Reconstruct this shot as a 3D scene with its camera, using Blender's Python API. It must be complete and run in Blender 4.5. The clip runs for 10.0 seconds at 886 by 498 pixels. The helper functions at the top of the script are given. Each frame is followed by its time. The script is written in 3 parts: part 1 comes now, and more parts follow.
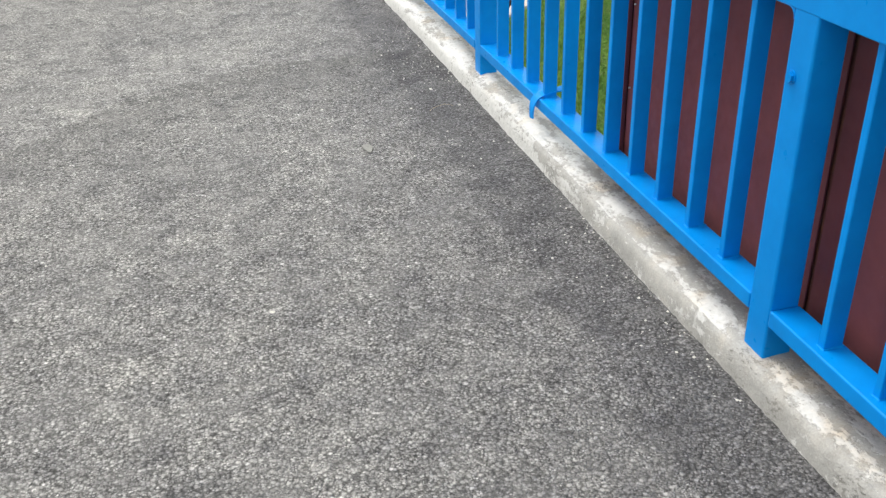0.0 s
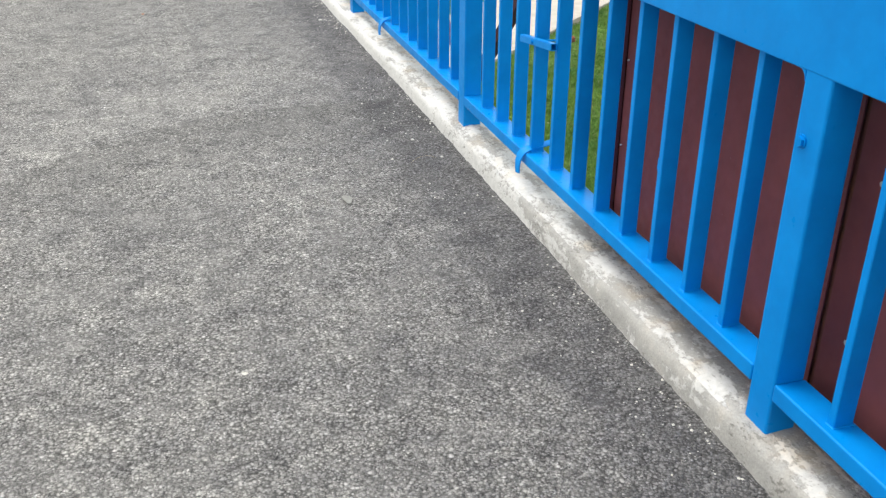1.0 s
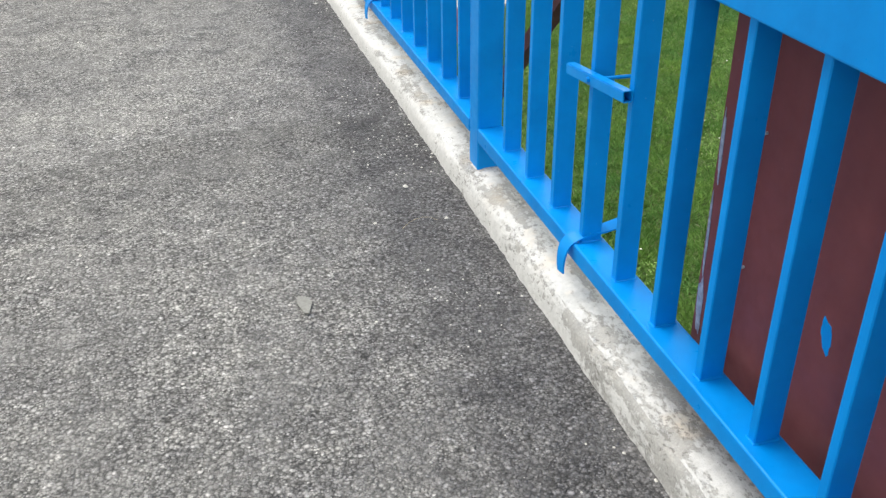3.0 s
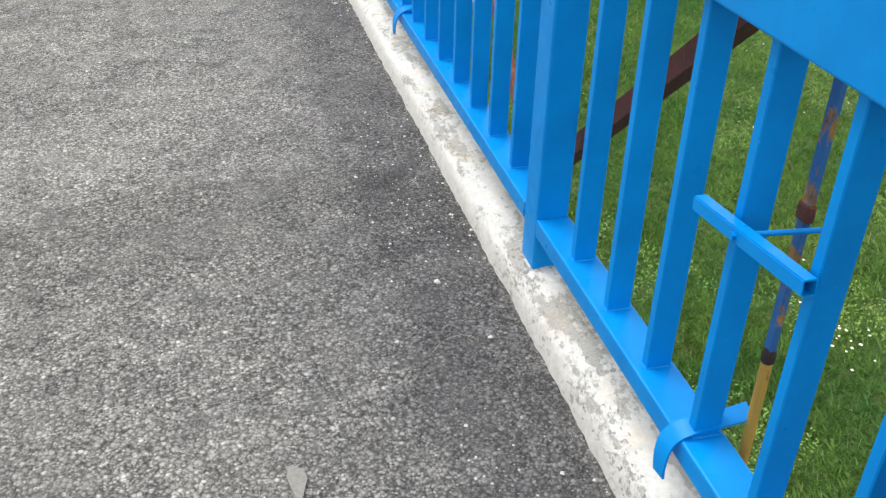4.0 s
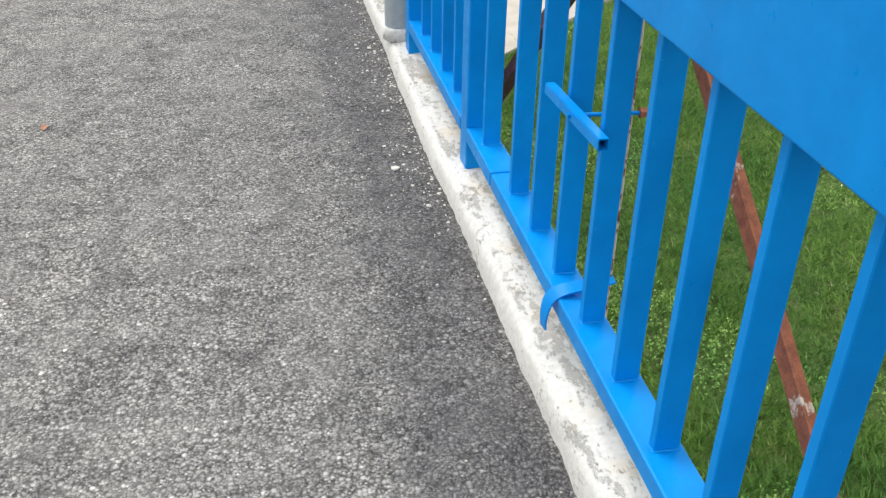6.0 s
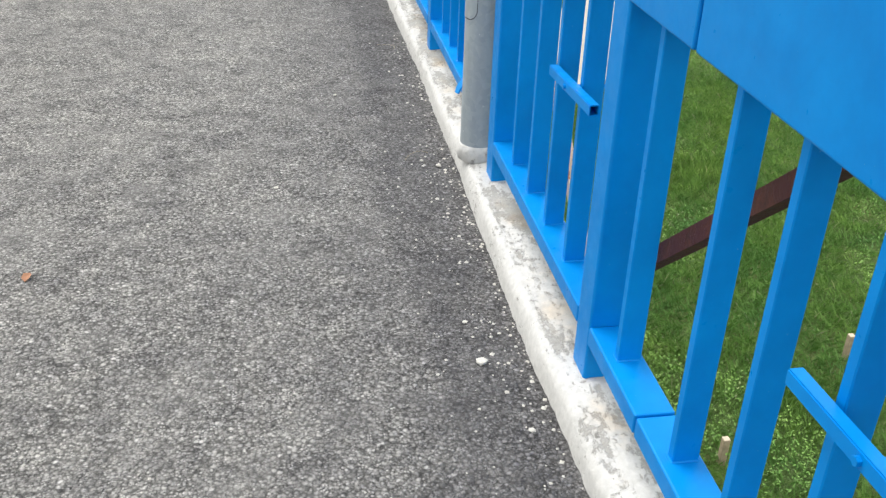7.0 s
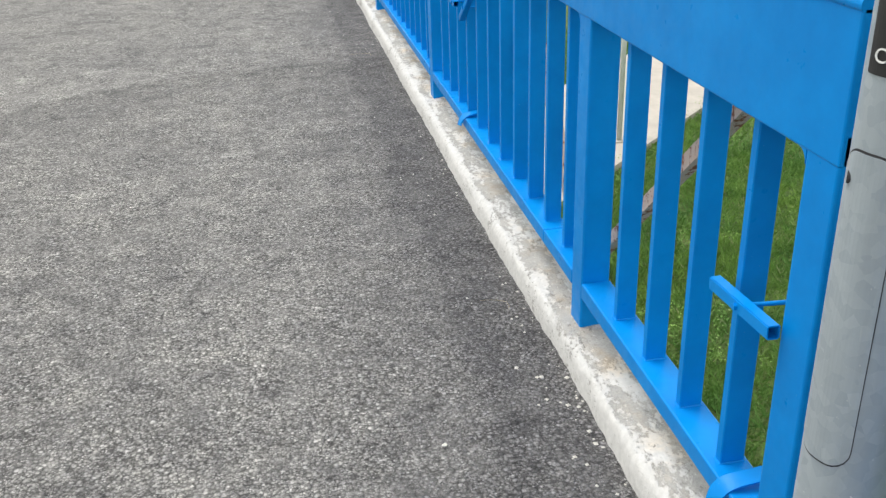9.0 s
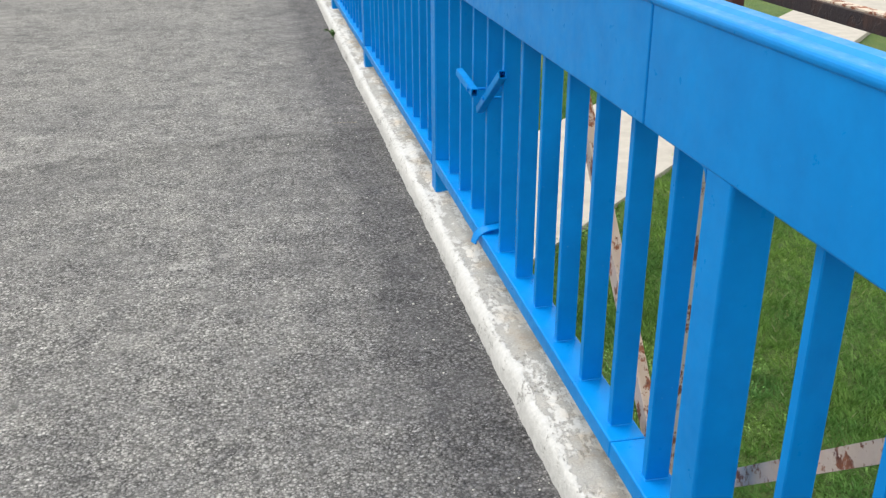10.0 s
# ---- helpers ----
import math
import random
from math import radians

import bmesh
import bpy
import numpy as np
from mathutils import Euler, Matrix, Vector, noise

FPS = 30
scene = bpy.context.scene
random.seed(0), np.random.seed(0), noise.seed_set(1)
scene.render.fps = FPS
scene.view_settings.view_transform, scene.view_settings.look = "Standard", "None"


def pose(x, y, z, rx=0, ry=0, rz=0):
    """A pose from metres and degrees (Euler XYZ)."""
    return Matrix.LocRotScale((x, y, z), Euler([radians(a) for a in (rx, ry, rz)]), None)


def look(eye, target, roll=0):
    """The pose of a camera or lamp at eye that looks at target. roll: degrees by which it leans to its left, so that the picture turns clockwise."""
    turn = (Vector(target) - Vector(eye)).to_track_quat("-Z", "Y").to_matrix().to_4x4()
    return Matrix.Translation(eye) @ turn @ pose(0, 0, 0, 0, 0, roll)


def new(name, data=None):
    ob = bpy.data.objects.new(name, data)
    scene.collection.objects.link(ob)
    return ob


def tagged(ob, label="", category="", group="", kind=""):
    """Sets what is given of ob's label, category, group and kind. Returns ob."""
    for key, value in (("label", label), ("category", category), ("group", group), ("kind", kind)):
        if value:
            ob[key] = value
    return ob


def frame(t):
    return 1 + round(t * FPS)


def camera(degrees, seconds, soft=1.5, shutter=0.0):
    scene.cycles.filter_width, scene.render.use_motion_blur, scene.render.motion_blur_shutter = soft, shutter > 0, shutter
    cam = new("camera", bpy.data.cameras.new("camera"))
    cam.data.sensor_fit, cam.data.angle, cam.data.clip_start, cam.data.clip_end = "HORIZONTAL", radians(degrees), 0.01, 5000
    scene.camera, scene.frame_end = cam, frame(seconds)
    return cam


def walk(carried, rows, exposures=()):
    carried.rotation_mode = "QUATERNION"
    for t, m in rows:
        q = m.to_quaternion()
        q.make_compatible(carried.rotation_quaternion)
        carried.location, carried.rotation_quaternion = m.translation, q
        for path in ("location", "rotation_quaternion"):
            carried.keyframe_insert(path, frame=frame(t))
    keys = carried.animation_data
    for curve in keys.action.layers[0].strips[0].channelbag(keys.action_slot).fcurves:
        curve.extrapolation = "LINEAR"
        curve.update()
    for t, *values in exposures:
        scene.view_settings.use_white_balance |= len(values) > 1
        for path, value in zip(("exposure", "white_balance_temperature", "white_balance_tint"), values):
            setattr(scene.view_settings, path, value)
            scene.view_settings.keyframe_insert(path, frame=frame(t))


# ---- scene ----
cam = camera(51.0, 10.0, soft=1.35)
PATH = [
    (0, (0.096, 0.346, 1.427), (0.536, 2.037, 0.453), -1.9),
    (0.5, (0.125, 0.405, 1.42), (0.593, 2.141, 0.545), -1.1),
    (1, (0.09, 0.482, 1.401), (0.606, 2.199, 0.514), 0.2),
    (1.5, (0.135, 0.667, 1.368), (0.65, 2.382, 0.476), -0.8),
    (2, (0.313, 1.022, 1.369), (0.822, 2.734, 0.469), -0.0),
    (2.2, (0.356, 1.148, 1.357), (0.864, 2.858, 0.453), 0.4),
    (3.3, (0.542, 1.909, 1.299), (1.002, 3.55, 0.254), -0.8),
    (3.5, (0.588, 2.049, 1.298), (1.043, 3.682, 0.236), 0.5),
    (4, (0.614, 2.447, 1.296), (1.047, 4.079, 0.225), 1.4),
    (4.5, (0.589, 2.855, 1.335), (0.995, 4.487, 0.254), 0.2),
    (5, (0.669, 3.28, 1.32), (1.063, 4.939, 0.274), 0.0),
    (5.5, (0.697, 3.681, 1.315), (1.058, 5.342, 0.261), 0.9),
    (6, (0.708, 4.098, 1.351), (1.059, 5.763, 0.301), 0.9),
    (6.2, (0.723, 4.251, 1.346), (1.067, 5.949, 0.348), 0.7),
    (7.3, (0.674, 5.262, 1.313), (0.951, 6.995, 0.352), 1.6),
    (7.5, (0.651, 5.441, 1.335), (0.929, 7.193, 0.411), 0.7),
    (8, (0.636, 5.9, 1.326), (0.914, 7.697, 0.494), -0.7),
    (8.5, (0.61, 6.368, 1.338), (0.902, 8.16, 0.499), -1.0),
    (9, (0.569, 6.844, 1.36), (0.871, 8.627, 0.506), -2.0),
    (9.5, (0.609, 7.316, 1.341), (0.935, 9.121, 0.544), -2.0),
    (10, (0.634, 7.768, 1.361), (0.991, 9.567, 0.564), -0.2),
]
walk(cam, [(t, look(eye, target, roll)) for t, eye, target, roll in PATH],
     exposures=((0.0, 0.52), (2.0, 0.52), (4.0, 0.46), (7.5, 0.46), (8.5, 0.38), (10.0, 0.34)))

# ---- world and light ----
world = bpy.data.worlds.new("sky")
scene.world = world
world.use_nodes = True
wn, wl = world.node_tree.nodes, world.node_tree.links
sky = wn.new("ShaderNodeTexSky")
sky.sky_type, sky.sun_disc = "NISHITA", False
sky.sun_elevation, sky.sun_rotation = radians(64), radians(-35)
sky.air_density, sky.dust_density, sky.ozone_density = 1.0, 4.0, 1.0
wn["Background"].inputs["Strength"].default_value = 0.125
# bright thin overcast: cloud white over most of the sky's blue
veil = wn.new("ShaderNodeMix")
veil.data_type = "RGBA"
veil.inputs[0].default_value = 0.86
veil.inputs[7].default_value = (8.6, 8.7, 8.2, 1)
wl.new(sky.outputs[0], veil.inputs[6])
wl.new(veil.outputs[2], wn["Background"].inputs["Color"])
sun = new("sun", bpy.data.lights.new("sun", "SUN"))
sun.data.energy, sun.data.angle, sun.data.color = 2.0, radians(34), (1.0, 0.97, 0.92)
sun.matrix_world = look((-2.4, 3.4, 8.5), (0, 0, 0))
scene.view_settings.exposure = 0.5


# ---- materials ----
def mat(name, rough=0.6, metal=0.0):
    m = bpy.data.materials.new(name)
    m.use_nodes = True
    b = m.node_tree.nodes["Principled BSDF"]
    b.inputs["Roughness"].default_value, b.inputs["Metallic"].default_value = rough, metal
    return m, m.node_tree.nodes, m.node_tree.links, b


def coords(n, l, scale=(1, 1, 1)):
    g, mp = n.new("ShaderNodeNewGeometry"), n.new("ShaderNodeMapping")
    mp.inputs["Scale"].default_value = scale
    l.new(g.outputs["Position"], mp.inputs["Vector"])
    return mp.outputs["Vector"]


def noise_tex(n, l, vec, scale, detail=4.0, rough=0.6, kind="noise"):
    if kind == "noise":
        t = n.new("ShaderNodeTexNoise")
        t.inputs["Detail"].default_value, t.inputs["Roughness"].default_value = detail, rough
        out = t.outputs["Fac"]
    else:
        t = n.new("ShaderNodeTexVoronoi")
        t.feature = kind
        out = t.outputs["Distance"]
    t.inputs["Scale"].default_value = scale
    l.new(vec, t.inputs["Vector"])
    return t if kind != "noise" else out


def ramp(n, l, fac, stops):
    r = n.new("ShaderNodeValToRGB")
    while len(r.color_ramp.elements) < len(stops):
        r.color_ramp.elements.new(0.5)
    for e, (p, c) in zip(r.color_ramp.elements, stops):
        e.position = p
        e.color = (*c, 1) if len(c) == 3 else c
    l.new(fac, r.inputs["Fac"])
    return r.outputs["Color"]


def grey(v):
    return (v, v, v)


def mix(n, l, fac, a, b, mode="MIX"):
    m = n.new("ShaderNodeMix")
    m.data_type, m.blend_type = "RGBA", mode
    for sock, v in ((m.inputs[0], fac), (m.inputs[6], a), (m.inputs[7], b)):
        if isinstance(v, (int, float)):
            sock.default_value = v
        elif isinstance(v, tuple):
            sock.default_value = (*v, 1)
        else:
            l.new(v, sock)
    return m.outputs[2]


def calc(n, l, op, a, b=0.0):
    m = n.new("ShaderNodeMath")
    m.operation = op
    for sock, v in ((m.inputs[0], a), (m.inputs[1], b)):
        if isinstance(v, (int, float)):
            sock.default_value = v
        else:
            l.new(v, sock)
    return m.outputs[0]


def bump(n, l, b, height, strength, dist):
    u = n.new("ShaderNodeBump")
    u.inputs["Strength"].default_value, u.inputs["Distance"].default_value = strength, dist
    l.new(height, u.inputs["Height"])
    l.new(u.outputs["Normal"], b.inputs["Normal"])


def make_asphalt():
    m, n, l, b = mat("asphalt", 0.9)
    v = coords(n, l)
    wv = n.new("ShaderNodeVectorMath")
    wv.operation = "ADD"
    wn_ = n.new("ShaderNodeTexNoise")
    wn_.inputs["Scale"].default_value = 60
    ws = n.new("ShaderNodeVectorMath")
    ws.operation = "SCALE"
    ws.inputs["Scale"].default_value = 0.006
    l.new(v, wn_.inputs["Vector"])
    l.new(wn_.outputs["Color"], ws.inputs[0])
    l.new(v, wv.inputs[0])
    l.new(ws.outputs[0], wv.inputs[1])
    warped = wv.outputs[0]
    layers = []
    for scale in (98, 170):
        c = noise_tex(n, l, warped, scale, kind="F1")
        sp = n.new("ShaderNodeSeparateColor")
        l.new(c.outputs["Color"], sp.inputs[0])
        stones = ramp(n, l, sp.outputs[0], [(0.0, (0.13, 0.13, 0.125)), (0.35, (0.295, 0.294, 0.281)), (0.75, (0.44, 0.437, 0.417)), (0.95, (0.58, 0.575, 0.55)), (1.0, (0.75, 0.74, 0.72))])
        gap = ramp(n, l, c.outputs["Distance"], [(0.33, grey(1.0)), (0.70, grey(0.30))])
        layers.append((mix(n, l, 1.0, stones, gap, "MULTIPLY"), c.outputs["Distance"]))
    pick = ramp(n, l, noise_tex(n, l, v, 48, 3, 0.6), [(0.44, grey(0)), (0.56, grey(1))])
    col = mix(n, l, pick, layers[0][0], layers[1][0])
    big = ramp(n, l, noise_tex(n, l, v, 1.5, 5, 0.62), [(0.34, (0.82, 0.82, 0.83)), (0.66, (1.17, 1.165, 1.14))])
    col = mix(n, l, 0.85, col, big, "MULTIPLY")
    mid = ramp(n, l, noise_tex(n, l, v, 10.0, 4, 0.65), [(0.34, (0.68, 0.68, 0.695)), (0.66, (1.22, 1.217, 1.19))])
    col = mix(n, l, 0.8, col, mid, "MULTIPLY")
    # worn dusty patches where the stones show less
    rough_spots = ramp(n, l, noise_tex(n, l, v, 5.5, 5, 0.72), [(0.32, (0.60, 0.60, 0.62)), (0.47, (1.0, 1.0, 1.0)), (0.75, (1.14, 1.137, 1.11))])
    col = mix(n, l, 0.85, col, rough_spots, "MULTIPLY")
    dust = ramp(n, l, noise_tex(n, l, v, 4.2, 5, 0.7), [(0.46, grey(0.0)), (0.70, grey(0.4))])
    col = mix(n, l, dust, col, (0.28, 0.278, 0.262))
    sep = n.new("ShaderNodeSeparateXYZ")
    l.new(v, sep.inputs[0])
    # asphalt colour darkens in a strip towards the kerb, with a ragged edge
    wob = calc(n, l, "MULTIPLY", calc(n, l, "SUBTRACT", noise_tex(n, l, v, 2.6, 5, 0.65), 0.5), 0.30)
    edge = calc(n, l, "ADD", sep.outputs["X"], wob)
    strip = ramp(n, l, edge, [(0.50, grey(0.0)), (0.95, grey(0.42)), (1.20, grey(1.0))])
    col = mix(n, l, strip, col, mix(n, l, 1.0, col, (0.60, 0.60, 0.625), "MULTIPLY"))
    # seams of the laid courses: coarse and dark before the joint, worn pale past it
    for c0, c1, c2, k in ((4.72, 0.55, -0.40, 0.9), (12.35, 0.30, -0.25, 0.6)):
        bend = calc(n, l, "ADD", calc(n, l, "MULTIPLY", sep.outputs["X"], c1), calc(n, l, "MULTIPLY", calc(n, l, "MULTIPLY", sep.outputs["X"], sep.outputs["X"]), c2))
        past = calc(n, l, "SUBTRACT", calc(n, l, "SUBTRACT", sep.outputs["Y"], c0), bend)
        past = calc(n, l, "ADD", past, calc(n, l, "MULTIPLY", calc(n, l, "SUBTRACT", noise_tex(n, l, v, 5.0, 5, 0.7), 0.5), 0.30))
        past = calc(n, l, "ADD", calc(n, l, "MULTIPLY", past, 0.25), 0.5)
        tone = ramp(n, l, past, [(0.34, grey(1.0)), (0.47, grey(0.80)), (0.498, grey(0.78)), (0.512, grey(1.10)), (0.62, grey(1.12)), (0.95, grey(1.0))])
        col = mix(n, l, k, col, tone, "MULTIPLY")
    # two pale worn smears
    for cx, cy, rx, ry, k in ((0.303, 10.877, 0.10, 0.085, 0.6), (0.45, 10.94, 0.07, 0.05, 0.4), (-0.52, 12.65, 0.20, 0.10, 0.5), (-0.14, 12.47, 0.16, 0.07, 0.35)):
        dx = calc(n, l, "DIVIDE", calc(n, l, "SUBTRACT", sep.outputs["X"], cx), rx)
        dy = calc(n, l, "DIVIDE", calc(n, l, "SUBTRACT", sep.outputs["Y"], cy), ry)
        d2 = calc(n, l, "ADD", calc(n, l, "MULTIPLY", dx, dx), calc(n, l, "MULTIPLY", dy, dy))
        d2 = calc(n, l, "ADD", d2, calc(n, l, "MULTIPLY", noise_tex(n, l, v, 38, 4, 0.7), 1.6))
        col = mix(n, l, ramp(n, l, d2, [(0.72, grey(k)), (1.0, grey(0.0))]), col, (0.60, 0.59, 0.55))
    col = mix(n, l, 1.0, col, (1.0, 0.985, 1.03), "MULTIPLY")
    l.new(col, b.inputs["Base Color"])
    hb = mix(n, l, pick, layers[0][1], layers[1][1])
    h = calc(n, l, "ADD", calc(n, l, "MULTIPLY", hb, -1.2), calc(n, l, "MULTIPLY", noise_tex(n, l, v, 330, 3), 0.8))
    bump(n, l, b, h, 1.0, 0.008)
    return m


def make_concrete():
    m, n, l, b = mat("kerb_concrete", 0.9)
    v = coords(n, l)
    sep = n.new("ShaderNodeSeparateXYZ")
    l.new(v, sep.inputs[0])
    base = ramp(n, l, noise_tex(n, l, v, 11, 6, 0.7), [(0.28, (0.31, 0.305, 0.295)), (0.55, (0.41, 0.400, 0.384)), (0.75, (0.50, 0.475, 0.445))])
    fine = ramp(n, l, noise_tex(n, l, v, 190, 3, 0.6), [(0.3, grey(0.82)), (0.7, grey(1.14))])
    base = mix(n, l, 0.8, base, fine, "MULTIPLY")
    # lime wash: whole on the outer arris, in flakes over the top
    near = calc(n, l, "MULTIPLY", calc(n, l, "SUBTRACT", 1.254, sep.outputs["X"]), 9.0)
    near = calc(n, l, "MAXIMUM", calc(n, l, "MINIMUM", near, 0.12), -0.03)
    long = noise_tex(n, l, coords(n, l, (1.6, 0.45, 1.3)), 11.0, 4, 0.55)
    small = calc(n, l, "MULTIPLY", noise_tex(n, l, coords(n, l, (1.2, 0.8, 1)), 52, 5, 0.75), 0.62)
    flake = calc(n, l, "ADD", calc(n, l, "ADD", calc(n, l, "MULTIPLY", long, 0.75), small), near)
    # the wash lies thicker along the middle stretch; the first metres have a bare grey lip
    thick = ramp(n, l, calc(n, l, "MULTIPLY", sep.outputs["Y"], 0.1), [(0.24, grey(0.02)), (0.36, grey(0.055)), (0.78, grey(0.055)), (0.92, grey(0.01))])
    edge = calc(n, l, "LESS_THAN", sep.outputs["X"], 1.264)
    bare = calc(n, l, "MULTIPLY", edge, ramp(n, l, calc(n, l, "MULTIPLY", sep.outputs["Y"], 0.1), [(0.30, grey(0.14)), (0.38, grey(0.0))]))
    flake = calc(n, l, "SUBTRACT", calc(n, l, "ADD", flake, thick), bare)
    lime = ramp(n, l, flake, [(0.655, grey(0.0)), (0.675, grey(0.55)), (0.71, grey(1.0))])
    white = ramp(n, l, noise_tex(n, l, v, 60, 4), [(0.3, (0.55, 0.545, 0.535)), (0.7, (0.68, 0.672, 0.662))])
    col = mix(n, l, lime, base, white)
    rust = ramp(n, l, noise_tex(n, l, v, 7.5, 4, 0.6), [(0.50, grey(0.0)), (0.68, grey(0.75))])
    inner = ramp(n, l, calc(n, l, "SUBTRACT", sep.outputs["X"], 0.8), [(0.445, grey(0)), (0.50, grey(1))])
    rust = mix(n, l, 1.0, rust, inner, "MULTIPLY")
    col = mix(n, l, rust, col, mix(n, l, 1.0, col, (0.95, 0.80, 0.62), "MULTIPLY"))
    # clusters of small dark pits and scratches
    hole = noise_tex(n, l, coords(n, l, (1.0, 0.55, 1.0)), 120, 3, 0.6)
    pits = ramp(n, l, calc(n, l, "ADD", calc(n, l, "MULTIPLY", hole, 0.7), calc(n, l, "MULTIPLY", noise_tex(n, l, v, 9, 3, 0.6), 0.5)), [(0.70, grey(0.0)), (0.745, grey(1.0))])
    col = mix(n, l, calc(n, l, "MULTIPLY", pits, 0.55), col, (0.17, 0.16, 0.145))
    l.new(col, b.inputs["Base Color"])
    h = calc(n, l, "ADD", calc(n, l, "MULTIPLY", lime, 0.6), calc(n, l, "SUBTRACT", noise_tex(n, l, v, 80, 6, 0.72), calc(n, l, "MULTIPLY", pits, 0.8)))
    bump(n, l, b, h, 0.7, 0.006)
    return m


def make_paint(name, rgb, rough):
    m, n, l, b = mat(name, rough)
    v = coords(n, l)
    r, g, bl = rgb
    patch = noise_tex(n, l, v, 7, 5, 0.65)
    col = ramp(n, l, patch, [(0.3, (r * 0.85, g * 0.88, bl * 0.9)), (0.7, (r * 1.15, g * 1.1, bl * 1.06))])
    specks = ramp(n, l, noise_tex(n, l, v, 160, 2), [(0.74, grey(0.0)), (0.80, grey(0.25))])
    col = mix(n, l, specks, col, (0.35, 0.5, 0.6))
    b.inputs["Specular IOR Level"].default_value = 0.14
    l.new(col, b.inputs["Base Color"])
    l.new(ramp(n, l, noise_tex(n, l, v, 30, 4), [(0.3, grey(rough * 0.75)), (0.7, grey(rough * 1.3))]), b.inputs["Roughness"])
    h = calc(n, l, "ADD", calc(n, l, "MULTIPLY", noise_tex(n, l, v, 55, 2), 0.35), calc(n, l, "MULTIPLY", noise_tex(n, l, v, 9, 2), 2.0))
    bump(n, l, b, h, 0.07, 0.004)
    return m


def make_rust(name, paint, amount, rust_a=(0.09, 0.025, 0.012), rust_b=(0.27, 0.085, 0.03), size=17):
    """Old paint over rusty steel; amount 0 to 1 is how much has rusted."""
    m, n, l, b = mat(name, 0.75)
    v = coords(n, l)
    rust = ramp(n, l, noise_tex(n, l, v, 45, 5, 0.7), [(0.3, rust_a), (0.7, rust_b)])
    cover = ramp(n, l, noise_tex(n, l, coords(n, l, (1, 1, 0.7)), size, 6, 0.72), [(amount - 0.025, grey(0.0)), (amount + 0.025, grey(1.0))])
    col = mix(n, l, cover, rust, mix(n, l, noise_tex(n, l, v, 25, 4), (paint[0] * 0.75, paint[1] * 0.72, paint[2] * 0.7), paint))
    l.new(col, b.inputs["Base Color"])
    h = calc(n, l, "ADD", cover, noise_tex(n, l, v, 120, 4))
    bump(n, l, b, h, 0.4, 0.003)
    return m


def make_zinc():
    m, n, l, b = mat("galvanised_steel", 0.42, 0.0)
    v = coords(n, l)
    s = ramp(n, l, noise_tex(n, l, v, 60, kind="F1").outputs["Color"], [(0.0, (0.285, 0.33, 0.37)), (1.0, (0.365, 0.41, 0.445))])
    st = ramp(n, l, noise_tex(n, l, coords(n, l, (1, 1, 0.12)), 24, 5, 0.6), [(0.3, grey(0.86)), (0.7, grey(1.1))])
    col = mix(n, l, 0.8, s, st, "MULTIPLY")
    chips = ramp(n, l, noise_tex(n, l, v, 55, 3, 0.7), [(0.70, grey(0.0)), (0.73, grey(1.0))])
    l.new(mix(n, l, chips, col, (0.62, 0.63, 0.62)), b.inputs["Base Color"])
    bump(n, l, b, noise_tex(n, l, v, 80, 4), 0.12, 0.003)
    return m


def make_ground():
    m, n, l, b = mat("meadow_soil", 0.95)
    v = coords(n, l)
    col = ramp(n, l, noise_tex(n, l, v, 0.9, 6, 0.65), [(0.25, (0.07, 0.14, 0.028)), (0.5, (0.115, 0.20, 0.042)), (0.75, (0.17, 0.22, 0.06))])
    f = ramp(n, l, noise_tex(n, l, v, 14, 5, 0.7), [(0.3, grey(0.55)), (0.7, grey(1.4))])
    l.new(mix(n, l, 0.9, col, f, "MULTIPLY"), b.inputs["Base Color"])
    bump(n, l, b, noise_tex(n, l, v, 9, 6, 0.75), 1.0, 0.25)
    return m


def make_grass():
    m, n, l, b = mat("grass_blades", 0.75)
    b.inputs["Specular IOR Level"].default_value = 0.15
    g = n.new("ShaderNodeNewGeometry")
    a = ramp(n, l, g.outputs["Random Per Island"], [(0.0, (0.11, 0.20, 0.045)), (0.5, (0.165, 0.285, 0.065)), (0.975, (0.22, 0.34, 0.095)), (1.0, (0.38, 0.37, 0.20))])
    big = ramp(n, l, noise_tex(n, l, coords(n, l), 0.55, 4, 0.6), [(0.3, (0.62, 0.80, 0.75)), (0.7, (1.30, 1.15, 0.85))])
    tuft = ramp(n, l, noise_tex(n, l, coords(n, l), 2.6, 5, 0.7), [(0.32, (0.60, 0.66, 0.62)), (0.68, (1.28, 1.24, 1.10))])
    cool = mix(n, l, 1.0, mix(n, l, 0.9, a, big, "MULTIPLY"), (1.06, 1.13, 1.55), "MULTIPLY")
    l.new(mix(n, l, 0.85, cool, tuft, "MULTIPLY"), b.inputs["Base Color"])
    return m


def make_plain(name, rgb, rough=0.7, metal=0.0, spread=0.15, scale=30):
    m, n, l, b = mat(name, rough, metal)
    v = coords(n, l)
    lo, hi = tuple(c * (1 - spread) for c in rgb), tuple(c * (1 + spread) for c in rgb)
    l.new(ramp(n, l, noise_tex(n, l, v, scale, 5, 0.65), [(0.3, lo), (0.7, hi)]), b.inputs["Base Color"])
    bump(n, l, b, noise_tex(n, l, v, scale * 3, 4), 0.15, 0.004)
    return m


